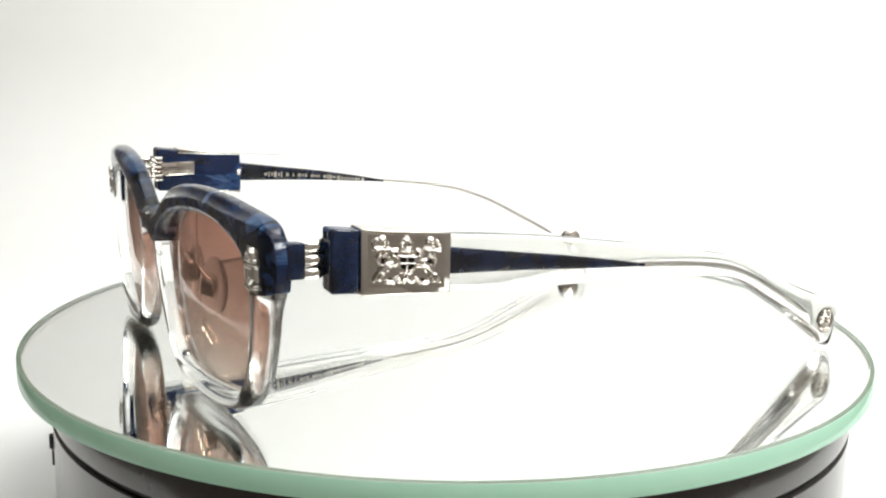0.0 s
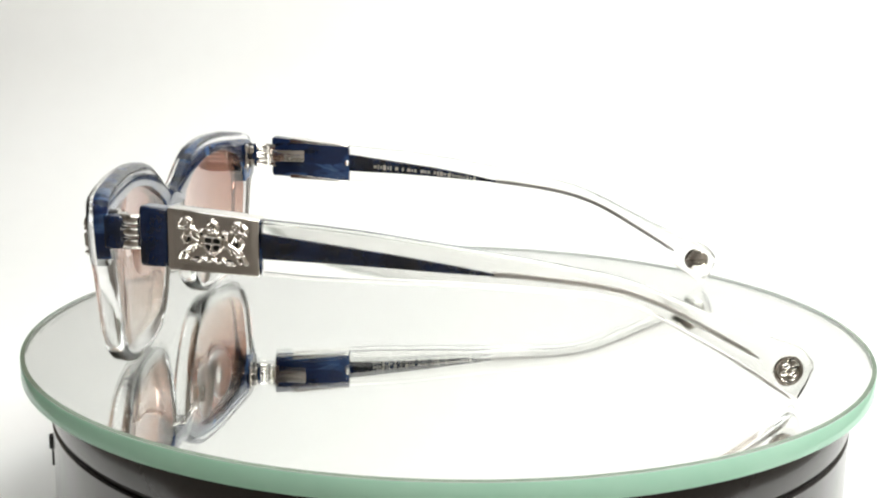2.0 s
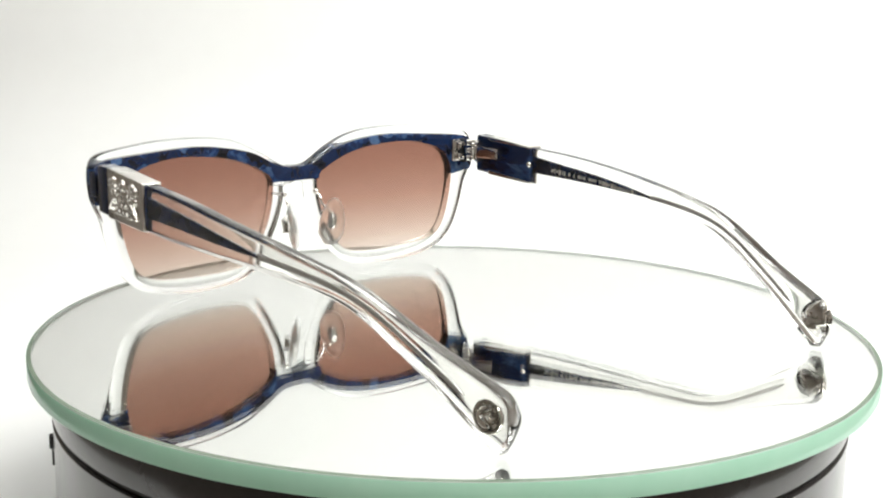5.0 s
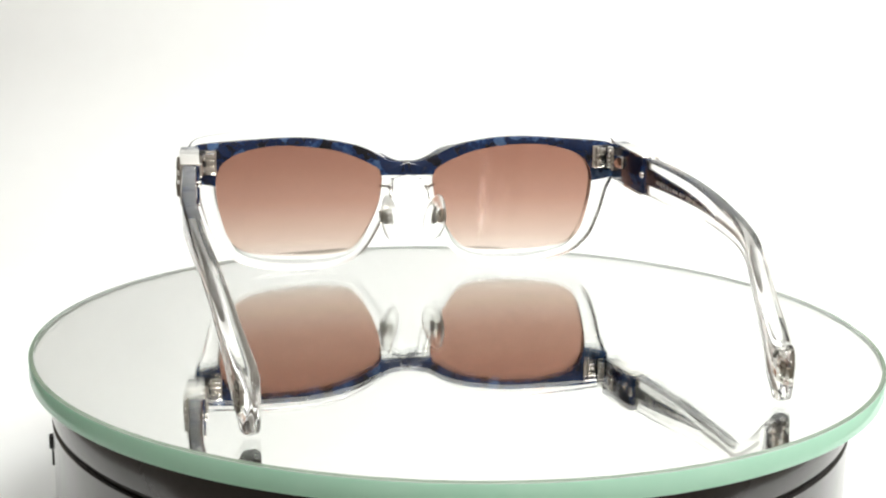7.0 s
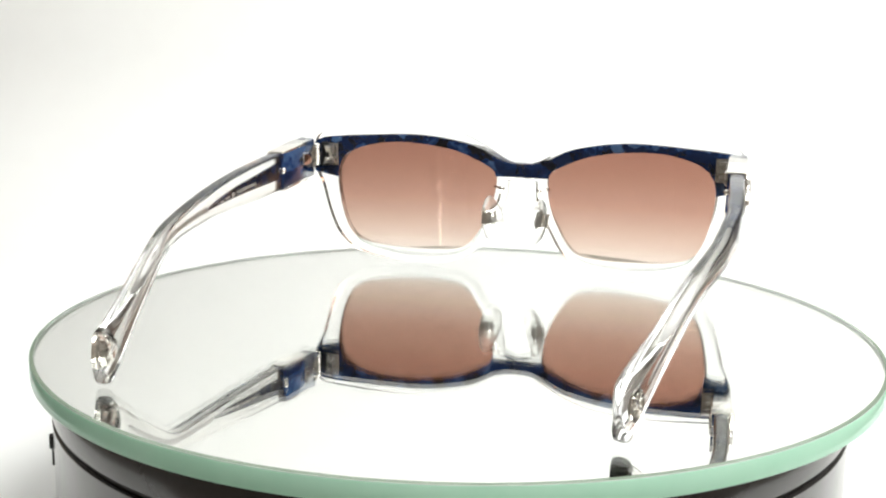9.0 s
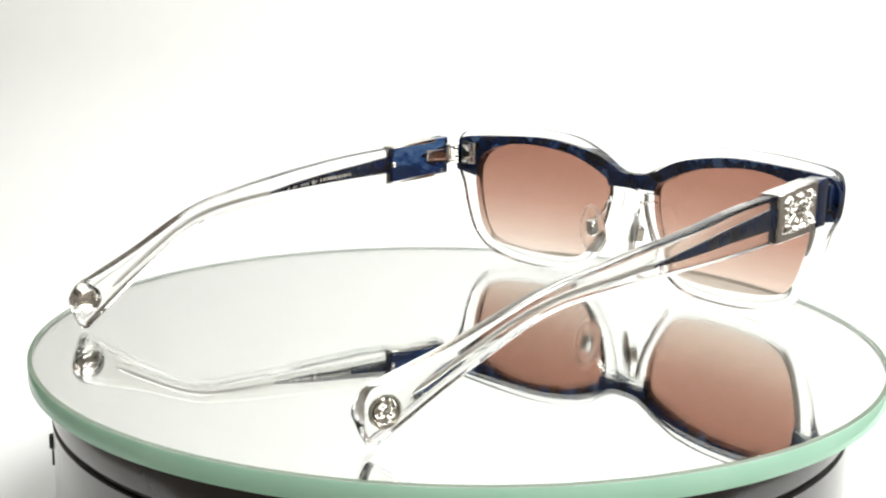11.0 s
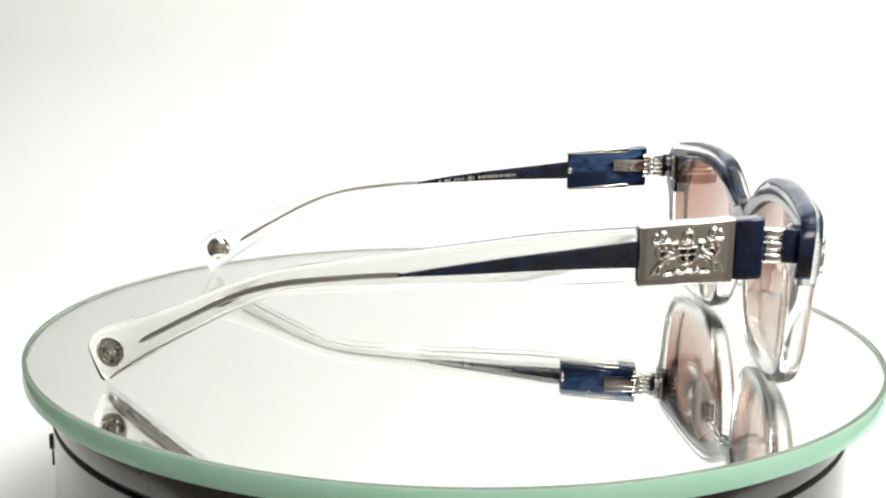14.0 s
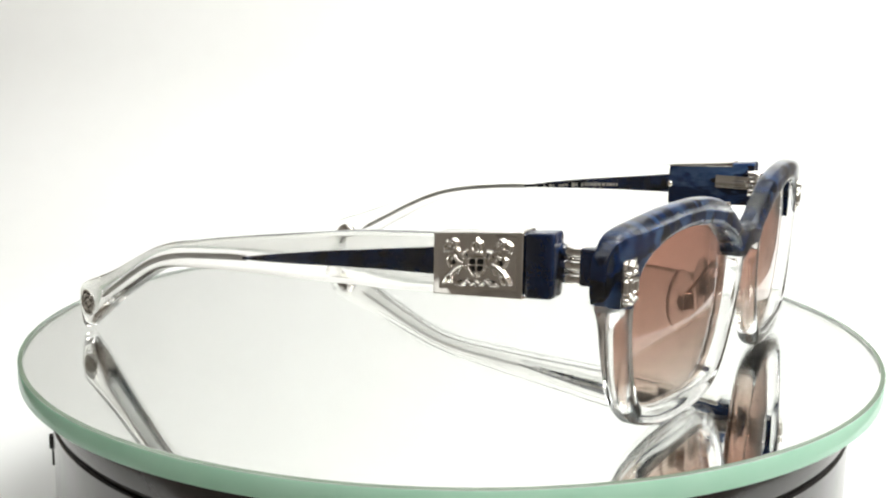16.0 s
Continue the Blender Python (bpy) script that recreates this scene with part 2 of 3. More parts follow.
def floor_lamp():
    """A slim lamp beside the set; its bulbs glint in the lenses and on the clear edges."""
    lamp = empty("floor_lamp", "slim black floor lamp with three small glowing bulbs", "lamp")
    x, y = -1150.0, 830.0
    part("foot", lathe([(0, -800), (120, -800), (120, -790), (20, -782), (0, -782)], 40, x, y), BLACK, lamp)
    part("pole", tube([(x, y, z) for z in (-785, 0, 440)], 9, 12), BLACK, lamp)
    for k in (-1, 0, 1):
        tip = (x + 25 * k, y + 32 * k, 452 - 17 * k)
        part("arm", tube([(x, y, tip[2] - 20), (tip[0], tip[1], tip[2] - 14)], 4, 8), BLACK, lamp)
        bm = bmesh.new()
        bmesh.ops.create_uvsphere(bm, u_segments=20, v_segments=12, radius=8, matrix=Matrix.Translation(tip))
        part("bulb", bm, BULB, lamp, "small glowing bulb", 180)
    return lamp


floor_lamp()

OFF = (-1.5, 1.05)
SILVER_Z = -3.2


def glass_disc():
    """A thick mirror: clear plate over the silvering, its rim ground all round, on a backing of the same glass."""
    disc = empty("mirror_disc", "round mirrored glass disc with a ground green edge", "mirror")
    cx, cy = OFF
    plate = part("glass_plate", lathe([(0, -0.2), (106.5, -0.2), (106.7, -0.2), (107.65, -0.36), (107.7, -0.5), (107.7, SILVER_Z), (0, SILVER_Z)], 360, cx, cy), GLASS, disc, "clear greenish glass plate with a ground rim", 20)
    me = plate.data
    me.materials.append(RIM)
    me.materials.append(BEVEL)
    for f in me.polygons:
        r = Vector((f.center.x - cx * 0.001, f.center.y - cy * 0.001)).length
        if f.normal.z < 0.9 and r > 0.1076 and f.center.z < -0.00043:
            f.material_index = 1
        elif r > 0.1066 and f.normal.z > 0.1:
            f.material_index = 2
    part("silvering", lathe([(0, SILVER_Z - 0.02), (107.6, SILVER_Z - 0.02), (107.6, SILVER_Z - 0.2), (0, SILVER_Z - 0.2)], 360, cx, cy), MIRROR, disc, "silvered underside")
    part("backing", lathe([(0, SILVER_Z - 0.22), (107.6, SILVER_Z - 0.22), (107.6, -4.8), (0, -4.8)], 180, cx, cy), DARK, disc, "dark paint under the silvering")
    part("edge", lathe([(107.74, -0.42), (107.8, -0.5), (107.8, -4.75), (107.65, -4.9), (107.62, -4.8), (107.74, -4.7)], 360, cx, cy, True), EDGE, disc, "pale green ground glass edge")
    return disc


turntable_base()
DISC = glass_disc()

# ---------------------------------------------------------------- sunglasses
# x across (towards the wearer's right), y to the front, z up from the disc; the front's middle lies at MID
MID = 2.5
GLASSES = empty("sunglasses", "clear and marbled blue acetate sunglasses with brown gradient lenses", "sunglasses")
OUTER = [(0, 34.4), (3.5, 34.7), (7, 36.2), (12.5, 39.6), (20.7, 43.2), (31.6, 44.9), (46, 45), (58.7, 43.9), (65.5, 42.9), (68.3, 41.6), (69.5, 39.4), (69.8, 36), (69.5, 31.5), (68.4, 28.2), (66.9, 25), (65.6, 20),
         (64.2, 15.5), (62.1, 10.4), (59, 6.4), (54.5, 3.2), (46, 0.8), (36, -0.05), (25, 0.4), (17.8, 2.6), (13.2, 6.6), (9.3, 13), (6.5, 18.6), (4.7, 24), (4.5, 27.0), (4.0, 29.2), (2.4, 29.95), (0, 30)]
INNER = [(8.7, 30.4), (12.2, 33.6), (23, 37.9), (37.4, 39.8), (48.3, 39.2), (57.6, 36), (61.2, 30), (60.5, 20.2), (57.2, 10.4), (51.2, 6.2), (37, 4.6), (24, 4.8), (17.2, 7.2), (11.5, 15.8), (9.0, 23.4)]
BROW = [(0, 34.3), (3.5, 34.5), (7.5, 35.4), (15.6, 39.4), (26.5, 41.7), (37.3, 42.5), (51.9, 41.9), (64.5, 41.0), (67.8, 40.1), (69.35, 38.4), (69.88, 36), (69.6, 32), (68.9, 29.4)]
HUB = (35.0, 22.0)


def front_y(x, z=40.0):
    """The front's outer face, gently wrapped and leaning back towards its bottom."""
    return 79.2 - 0.00122 * x * x - 0.035 * (40.0 - z)


def soft_loop(points, closed, n=6):
    p = [Vector((*q, 0)) for q in points]
    p = [p[-1]] + p + [p[0], p[1]] if closed else [2 * p[0] - p[1]] + p + [2 * p[-1] - p[-2]]
    out = []
    for i in range(1, len(p) - 2):
        for k in range(n):
            t = k / n
            c = 0.5 * (2 * p[i] + (p[i + 1] - p[i - 1]) * t + (2 * p[i - 1] - 5 * p[i] + 4 * p[i + 1] - p[i + 2]) * t * t + (3 * p[i] - p[i - 1] - 3 * p[i + 1] + p[i + 2]) * t ** 3)
            out.append((max(c.x, 0.0), c.y))
    if not closed:
        out.append(points[-1])
    return out


def reach(loop, angle, closed=True):
    """Distance from HUB to the loop in a direction."""
    d = (math.cos(angle), math.sin(angle))
    best = None
    for (ax, ay), (bx, by) in zip(loop, loop[1:] + (loop[:1] if closed else [])):
        ax, ay, bx, by = ax - HUB[0], ay - HUB[1], bx - HUB[0], by - HUB[1]
        den = d[0] * (by - ay) - d[1] * (bx - ax)
        if abs(den) < 1e-9:
            continue
        t = (ax * (by - ay) - ay * (bx - ax)) / den
        s = (ax * d[1] - ay * d[0]) / den
        if -1e-6 <= s <= 1 + 1e-6 and t > 0 and (best is None or t > best):
            best = t
    return best


OUT_L = soft_loop(OUTER, False)
IN_L = soft_loop(INNER, True)
BROW_L = soft_loop(BROW, False)


BRIDGE_LOW = 29.9


def rim(outer, side, back, front, angles, bevel, whole, soft):
    """One half of the front between the lens opening and an outline. side: 1 or -1; soft: the front edge's rounding, inwards and back."""
    bm = bmesh.new()
    cols = []
    for a in angles:
        ri, ro = reach(IN_L, a), reach(outer, a, outer is OUT_L)
        if outer is not OUT_L and a > 2.0:
            ri = min(ro - 0.02, max(ri, (BRIDGE_LOW - HUB[1]) / math.sin(a)))
        c, s = math.cos(a), math.sin(a)
        mid = abs(HUB[0] + ro * c) < 0.02
        b = min(bevel, (ro - ri) * 0.4)
        bo = 0.0 if mid else b
        arc = [(1 - math.cos(radians(q)), 1 - math.sin(radians(q))) for q in (0, 22.5, 45, 67.5, 90)]
        prof = [(ri + b * u, back + b * v) for u, v in arc] + [(ro - bo * u, back + bo * v) for u, v in arc[::-1]]
        br, bd = (0.0, 0.0) if mid else (min(soft[0], (ro - ri) * 0.5), soft[1])
        prof += [(ro - br * u, front - bd * v) for u, v in arc] + [(ri + b * u, front - b * v) for u, v in arc[::-1]]
        col = []
        for r, d in prof:
            x, z = HUB[0] + r * c, HUB[1] + r * s
            if mid and r > ro - 1e-3:
                x = 0.0
            col.append(bm.verts.new((side * x + MID, front_y(x, z) + d, z)))
        cols.append((col, mid))
    n = 20
    pairs = list(zip(cols, cols[1:])) + ([(cols[-1], cols[0])] if whole else [])
    for (a, ma), (b, mb) in pairs:
        for i in range(n):
            if ma and mb and 5 <= i < 15 - 1:
                continue
            bm.faces.new((a[i], a[(i + 1) % n], b[(i + 1) % n], b[i]))
    if not whole:
        for col, m in (cols[0], cols[-1]):
            if not m:
                bm.faces.new(col)
    return bm


def merged(a, b):
    """b's geometry added to a, welded along the middle."""
    me = bpy.data.meshes.new("tmp")
    b.to_mesh(me)
    b.free()
    a.from_mesh(me)
    bpy.data.meshes.remove(me)
    bmesh.ops.remove_doubles(a, verts=a.verts, dist=0.01)
    bmesh.ops.dissolve_degenerate(a, edges=a.edges, dist=0.001)
    return a


STEP = 2 * math.pi / 300
ANGLES = [STEP * k for k in range(300)]
top_in = math.atan2(34.4 - HUB[1], -HUB[0])
low_in = math.atan2(30.0 - HUB[1], -HUB[0])
ALL = sorted(ANGLES + [top_in + 1e-4, low_in - 1e-4])
low_out = math.atan2(29.4 - HUB[1], 68.9 - HUB[0])
BROW_A = [a for a in ALL if low_out + 0.002 < a < low_in]
BROW_A = [low_out + 0.002] + BROW_A + [low_in - 1e-4]
BROW_A = sorted(set(BROW_A + [2.84 + 0.0055 * k for k in range(14) if 2.84 + 0.0055 * k < low_in - 2e-4]))

front = part("front_frame", merged(rim(OUT_L, 1, -4.95, 0.0, ALL, 1.5, True, (2.8, 2.3)), rim(OUT_L, -1, -4.95, 0.0, ALL, 1.5, True, (2.8, 2.3))), CLEAR, GLASSES, "clear acetate frame front", 35)
# the brow's outline closed by the bridge's underside
BROW_FULL = [(0.0, 29.97), (0.0, 34.3)] + BROW_L[1:]
# the marbled layer at the back of the front
brow_r = rim(BROW_FULL, 1, -5.0, -1.9, BROW_A, 0.25, False, (0.3, 0.3))
brow_l = rim(BROW_FULL, -1, -5.0, -1.9, BROW_A, 0.25, False, (0.3, 0.3))
part("brow_bar", merged(brow_r, brow_l), BLUE, GLASSES, "marbled dark blue acetate brow layer", 35)


def lens(side):
    bm = bmesh.new()
    loop = [(HUB[0] + (reach(IN_L, a) - 0.03) * math.cos(a), HUB[1] + (reach(IN_L, a) - 0.03) * math.sin(a)) for a in ANGLES[::2]]
    rings = []
    for depth in (-2.3, -3.6):
        for k in range(0, 9):
            s = k / 8 if depth == -2.3 else 1 - k / 8
            if s == 0:
                continue
            ring = []
            for x, z in loop:
                px, pz = HUB[0] + (x - HUB[0]) * s, HUB[1] + (z - HUB[1]) * s
                dome = 2.0 * (1 - ((px - HUB[0]) / 27) ** 2 * 0.85 - ((pz - HUB[1]) / 19) ** 2 * 0.45)
                ring.append((side * px + MID, front_y(px, pz) + depth + dome - 1.2, pz))
            rings.append(ring)
    return loft(rings, True, bm)


for sd in (1, -1):
    part("lens", lens(sd), LENS, GLASSES, "brown gradient lens, pale towards its bottom", 60)



# temples: stations from the hinge to the tip
Y_T = [61, 37, 23, 10, -4, -18, -35, -42, -50, -59, -75.6, -76.6, -78.2, -79.4]
TOP = [41.0, 38.7, 37.2, 35.5, 33.5, 31.3, 28.1, 25.9, 22.5, 18.6, 12.6, 12.0, 10.4, 8.6]
Y_B = [61, 37, 26, -4, -18, -31, -38, -44, -60, -74.0, -75.6, -77.4, -79.4]
BOT = [28.8, 27.2, 26.4, 25.8, 24.9, 23.8, 22.4, 19.8, 10.6, 1.2, -0.1, 3.0, 7.6]
PLAN_Y = [61, 37, 0, -30, -55, -73, -80]
PLAN = {-1: [-66.4, -66.8, -67.4, -65.0, -60.6, -57.6, -56.4], 1: [70.0, 70.4, 71.6, 68.3, 60.8, 55.2, 53.2]}
LIFT = {-1: 0.0, 1: 0.6}
CROWN = {-1: 0.5, 1: 0.7}


def plan_x(side, y):
    return eased(y, PLAN_Y, PLAN[side], 9.0)


def lifted(side, y, z):
    return z + LIFT[side] * max(0.0, min(1.0, (y + 60) / 80))


def skew(side, y):
    """Unit vector across the temple, in plan."""
    d = (plan_x(side, y + 1) - plan_x(side, y - 1)) / 2
    return Vector((1, -d, 0)).normalized()


def section(side, y, z0, z1, w, r, n=5, shift=0.0):
    c = Vector((plan_x(side, y), y, (z0 + z1) / 2))
    v = skew(side, y)
    return [c + v * (a + shift) + Vector((0, 0, b)) for a, b in rounded(w, z1 - z0, r, n)]


def temple_body(side):
    rings = []
    ys = list(np.linspace(37.0, -74.0, 75)) + [-75.0, -76.0, -76.8, -77.6, -78.4, -79.1]
    for y in ys:
        e = 3.0 if y > -70 else 0.15
        z1, z0 = lifted(side, y, eased(y, Y_T, TOP, e)), lifted(side, y, eased(y, Y_B, BOT, e))
        z1 += CROWN[side] * float(np.interp(y, [-65, -35, 15, 36], [0, 1, 1, 0]))
        w = np.interp(y, [-79.1, -77.5, -75, -71, -55, -40, 10, 37], [1.6, 3.0, 4.3, 4.7, 4.1, 3.8, 3.8, 4.2])
        rings.append(section(side, y, z0, z1, w, np.interp(y, [-79.1, -74, -50], [0.7, 1.9, 1.0]), 6))
    return loft(rings)


def temple_inlay(side):
    rings = []
    yy = [37.2, 22, 10.6, -0.8, -11.0]
    for y in np.linspace(37.2, -11.0, 30):
        z1 = lifted(side, y, np.interp(y, yy[::-1], [28.7, 30.6, 32.4, 33.9, 36.0]))
        z0 = lifted(side, y, np.interp(y, yy[::-1], [28.1, 28.7, 29.4, 30.0, 30.6]))
        rings.append(section(side, y, z0, z1, 1.7, 0.25, 3))
    return loft(rings)


def temple_wire(side):
    yy = [-67.2, -59, -53, -48, -43, -38, -33, -28, -20, -12.0]
    zz = [10.1, 14.8, 18.1, 20.9, 23.2, 24.9, 26.0, 26.8, 27.7, 28.5]
    rings = []
    for y in np.linspace(-10.4, -67.2, 50):
        z = lifted(side, y, eased(y, yy, zz, 4.5) if y > -62 else np.interp(y, yy, zz))
        h = 0.65 if y > -65.5 else 0.65 * (y + 67.6) / 2.1
        rings.append(section(side, y, z - h, z + h, 0.9, 0.3, 3))
    return loft(rings)


def block_part(side, y0, y1, a0, a1, dz0=0.0, dz1=0.0, r=0.5):
    """A bevelled piece of the temple's front block between two distances along it; a: across, outwards."""
    bm = bmesh.new()
    rings = []
    k = 0.35
    for y, cut in ((y0, r), (y0 + r * k, r * k), (y0 + r, 0), (y1 - r, 0), (y1 - r * k, r * k), (y1, r)):
        z1 = lifted(side, y, np.interp(y, [36, 61], [38.5, 41.2])) + dz1 - cut
        z0 = lifted(side, y, np.interp(y, [36, 61], [27.4, 28.9])) + dz0 + cut
        cx = np.interp(y, [36, 61], [plan_x(side, 37), plan_x(side, 60)]) + side * (a0 + a1) / 2
        rings.append([Vector((cx + a, y, (z0 + z1) / 2 + b)) for a, b in rounded(abs(a1 - a0) - 2 * cut, z1 - z0, max(0.3, r), 5)])
    return loft(rings, True, bm)


def relief(strokes, u0, u1, v0, v1, nu, nv, depth, floor=-0.25):
    """Heights on a grid: rounded strokes (points, half width, height) standing on a flat ground."""
    uu, vv = np.meshgrid(np.linspace(u0, u1, nu), np.linspace(v0, v1, nv), indexing="ij")
    h = np.zeros_like(uu)
    for pts, w, tall in strokes:
        d = np.full_like(uu, 1e9)
        for (ax, ay), (bx, by) in zip(pts, pts[1:] or pts):
            dx, dy = bx - ax, by - ay
            k = np.clip(((uu - ax) * dx + (vv - ay) * dy) / max(dx * dx + dy * dy, 1e-9), 0, 1)
            d = np.minimum(d, np.hypot(uu - ax - k * dx, vv - ay - k * dy))
        bump = tall * np.sqrt(np.clip(1 - (d / w) ** 2, 0, 1))
        h = np.maximum(h, bump) if tall > 0 else np.where(d < w, bump, h)
    return uu, vv, np.clip(h, floor * 4, 9) * depth


def relief_mesh(grid, place, thick):
    """A relief as a closed slab; place(u, v, out) gives the point."""
    uu, vv, h = grid
    nu, nv = uu.shape
    bm = bmesh.new()
    top = [[bm.verts.new(place(uu[i, j], vv[i, j], h[i, j])) for j in range(nv)] for i in range(nu)]
    for i in range(nu - 1):
        for j in range(nv - 1):
            bm.faces.new((top[i][j], top[i + 1][j], top[i + 1][j + 1], top[i][j + 1]))
    edge = [(i, 0) for i in range(nu)] + [(nu - 1, j) for j in range(1, nv)] + [(i, nv - 1) for i in range(nu - 2, -1, -1)] + [(0, j) for j in range(nv - 2, 0, -1)]
    low = [bm.verts.new(place(uu[i, j], vv[i, j], -thick)) for i, j in edge]
    for k in range(len(edge)):
        a, b = edge[k], edge[(k + 1) % len(edge)]
        bm.faces.new((top[a[0]][a[1]], top[b[0]][b[1]], low[(k + 1) % len(edge)], low[k]))
    bm.faces.new(low)
    return bm


def ring_of(u, v, r, n=10, part_of=1.0, start=0.0):
    return [(u + r * math.cos(start + part_of * 2 * math.pi * k / n), v + r * math.sin(start + part_of * 2 * math.pi * k / n)) for k in range(n + 1)]


def crest_strokes():
    """A quartered shield under a crown, two rearing supporters, scrolls above and below."""
    out = []
    for m in (1, -1):
        out += [(ring_of(m * 5.0, 3.7, 0.75), 0.42, 0.75), (ring_of(m * 5.0, 3.7, 0.1), 0.3, 0.8), ([(m * 3.9, 2.5), (m * 5.2, 2.6), (m * 6.7, 2.45)], 0.5, 0.8), ([(m * 6.3, 4.0), (m * 7.0, 3.3), (m * 6.8, 2.5)], 0.38, 0.6)]
        out += [([(m * 2.2, 2.2), (m * 3.2, 1.9), (m * 2.7, 1.1)], 0.42, 0.7)]
        # supporter: neck and head, body, legs, tail
        out += [([(m * 3.0, 0.2), (m * 3.9, 0.5), (m * 4.5, 1.4), (m * 5.0, 1.0)], 0.48, 0.8), ([(m * 3.3, -0.2), (m * 4.4, -0.7), (m * 5.4, -1.8)], 0.72, 0.95)]
        out += [([(m * 5.2, -1.4), (m * 5.0, -2.6), (m * 5.6, -3.6)], 0.40, 0.8), ([(m * 5.5, -1.6), (m * 6.3, -2.6), (m * 6.9, -3.7)], 0.40, 0.8), ([(m * 2.4, -0.8), (m * 3.3, -0.9), (m * 3.9, -1.9)], 0.32, 0.6)]
        out += [([(m * 5.6, -0.6), (m * 6.2, 0.6), (m * 5.7, 1.3)], 0.34, 0.6)]
        out += [([(0, -3.4), (m * 1.0, -3.9), (m * 2.0, -3.3), (m * 3.0, -4.0), (m * 4.2, -3.9)], 0.46, 0.8)]
        out += [([(m * 1.75, 1.1), (m * 1.7, -0.9), (m * 0.9, -2.1), (0, -2.5)], 0.30, 0.55)]
    out += [([(-1.75, 1.1), (1.75, 1.1)], 0.30, 0.55), ([(0, 1.1), (0, -2.4)], 0.24, 0.5), ([(-1.7, -0.3), (1.7, -0.3)], 0.24, 0.5)]
    out += [(ring_of(0, 3.3, 0.95, 12), 0.42, 0.8), ([(-0.9, 2.0), (0.9, 2.0)], 0.36, 0.6), ([(0, 4.2), (0, 4.6)], 0.42, 0.7), ([(0, 2.9), (0, 3.6)], 0.34, 0.5)]
    return out


def crest(side):
    cx = lambda y: np.interp(y, [36, 61], [plan_x(side, 37), plan_x(side, 60)]) + side * 2.78
    zc = 34.1 + LIFT[side]
    grid = relief(crest_strokes(), -8.0, 8.0, -5.0, 5.0, 150, 96, 1.15)

    def place(u, v, out):
        y = 46.0 + u
        return Vector((cx(y) + side * out, y, zc + v + 0.09 * u))
    return relief_mesh(grid, place, 0.05)


def ornament(side):
    """A small silver ornament, crown over shield, on the end of the front."""
    strokes = [(ring_of(0, 2.9, 0.8), 0.5, 1.0), ([(-1.3, 2.0), (1.3, 2.0)], 0.5, 0.9), ([(0, 3.6), (0, 4.0)], 0.5, 0.9), ([(-1.2, 0.9), (1.2, 0.9), (1.1, -1.2), (0, -2.4), (-1.1, -1.2), (-1.2, 0.9)], 0.5, 1.0),
               ([(0, 0.8), (0, -2.0)], 0.4, 0.8), ([(-1.6, -2.8), (0, -3.4), (1.6, -2.8)], 0.55, 1.0), ([(-1.9, 0.6), (-2.0, -1.4)], 0.35, 0.7), ([(1.9, 0.6), (2.0, -1.4)], 0.35, 0.7)]
    uu, vv, h = relief(strokes, -2.3, 2.3, -4.2, 4.6, 44, 70, 0.9)

    def place(u, v, out):
        x = 64.6 + u
        return Vector((side * x + MID, front_y(x, 33.1 + v) + out * 1.1, 33.1 + v))
    bm = relief_mesh((uu, vv, h - 0.35 * (h < 0.05)), place, 0.5)
    return bm


def crest_shade_spots(side):
    """Black spots laid on the plate as shade between the raised figures."""
    cx = lambda y: np.interp(y, [36, 61], [plan_x(side, 37), plan_x(side, 60)]) + side * 2.82
    zc = 34.1 + LIFT[side]
    bm = bmesh.new()
    spots = [(0.85, 0.4, 0.62, 0.5), (0.8, -1.05, 0.6, 0.5), (2.75, 1.5, 0.7, 0.4), (4.2, -1.6, 0.6, 0.4), (6.0, -2.4, 0.35, 0.5), (3.3, -3.5, 0.5, 0.3), (4.9, 0.1, 0.35, 0.4)]
    for u, v, a, b in spots + [(-u, v, a, b) for u, v, a, b in spots] + [(0, 3.25, 0.45, 0.6)]:
        y = 46.0 + u
        box(cx(y) - 0.06, cx(y) + 0.06, y - a, y + a, zc + v + 0.09 * u - b, zc + v + 0.09 * u + b, 0.05, 1, bm)
    return bm


def medallion(side):
    y, z = -73.4, 7.6
    c, v = Vector((plan_x(side, y), y, z)), skew(side, y) * side
    f = v.cross(Vector((0, 0, 1)))
    rings = []
    rel = lambda q: 0.30 * math.sin(1.7 * q[0] + 0.6) * math.cos(1.5 * q[1]) + 0.14 * math.sin(2.6 * q[1] + q[0])
    prof = [(0.0, 0.1), (1.2, 0.2), (2.2, 0.45), (3.0, 0.8), (3.35, 1.1), (3.35, 1.85), (3.2, 2.06), (2.9, 2.06), (2.7, 1.8)]
    prof += [(2.7 * k / 9, 1.62) for k in range(8, -1, -1)]
    for n, (r, h) in enumerate(prof):
        ring = []
        for k in range(48):
            a = 2 * math.pi * k / 48
            q = (r * math.cos(a), r * math.sin(a))
            bump = rel(q) * min(1.0, (2.7 - r) / 0.6) if n > 8 else 0.0
            ring.append(c + v * (h + bump) + (f * math.cos(a) + Vector((0, 0, 1)) * math.sin(a)) * max(r, 0.01))
        rings.append(ring)
    return loft(rings)


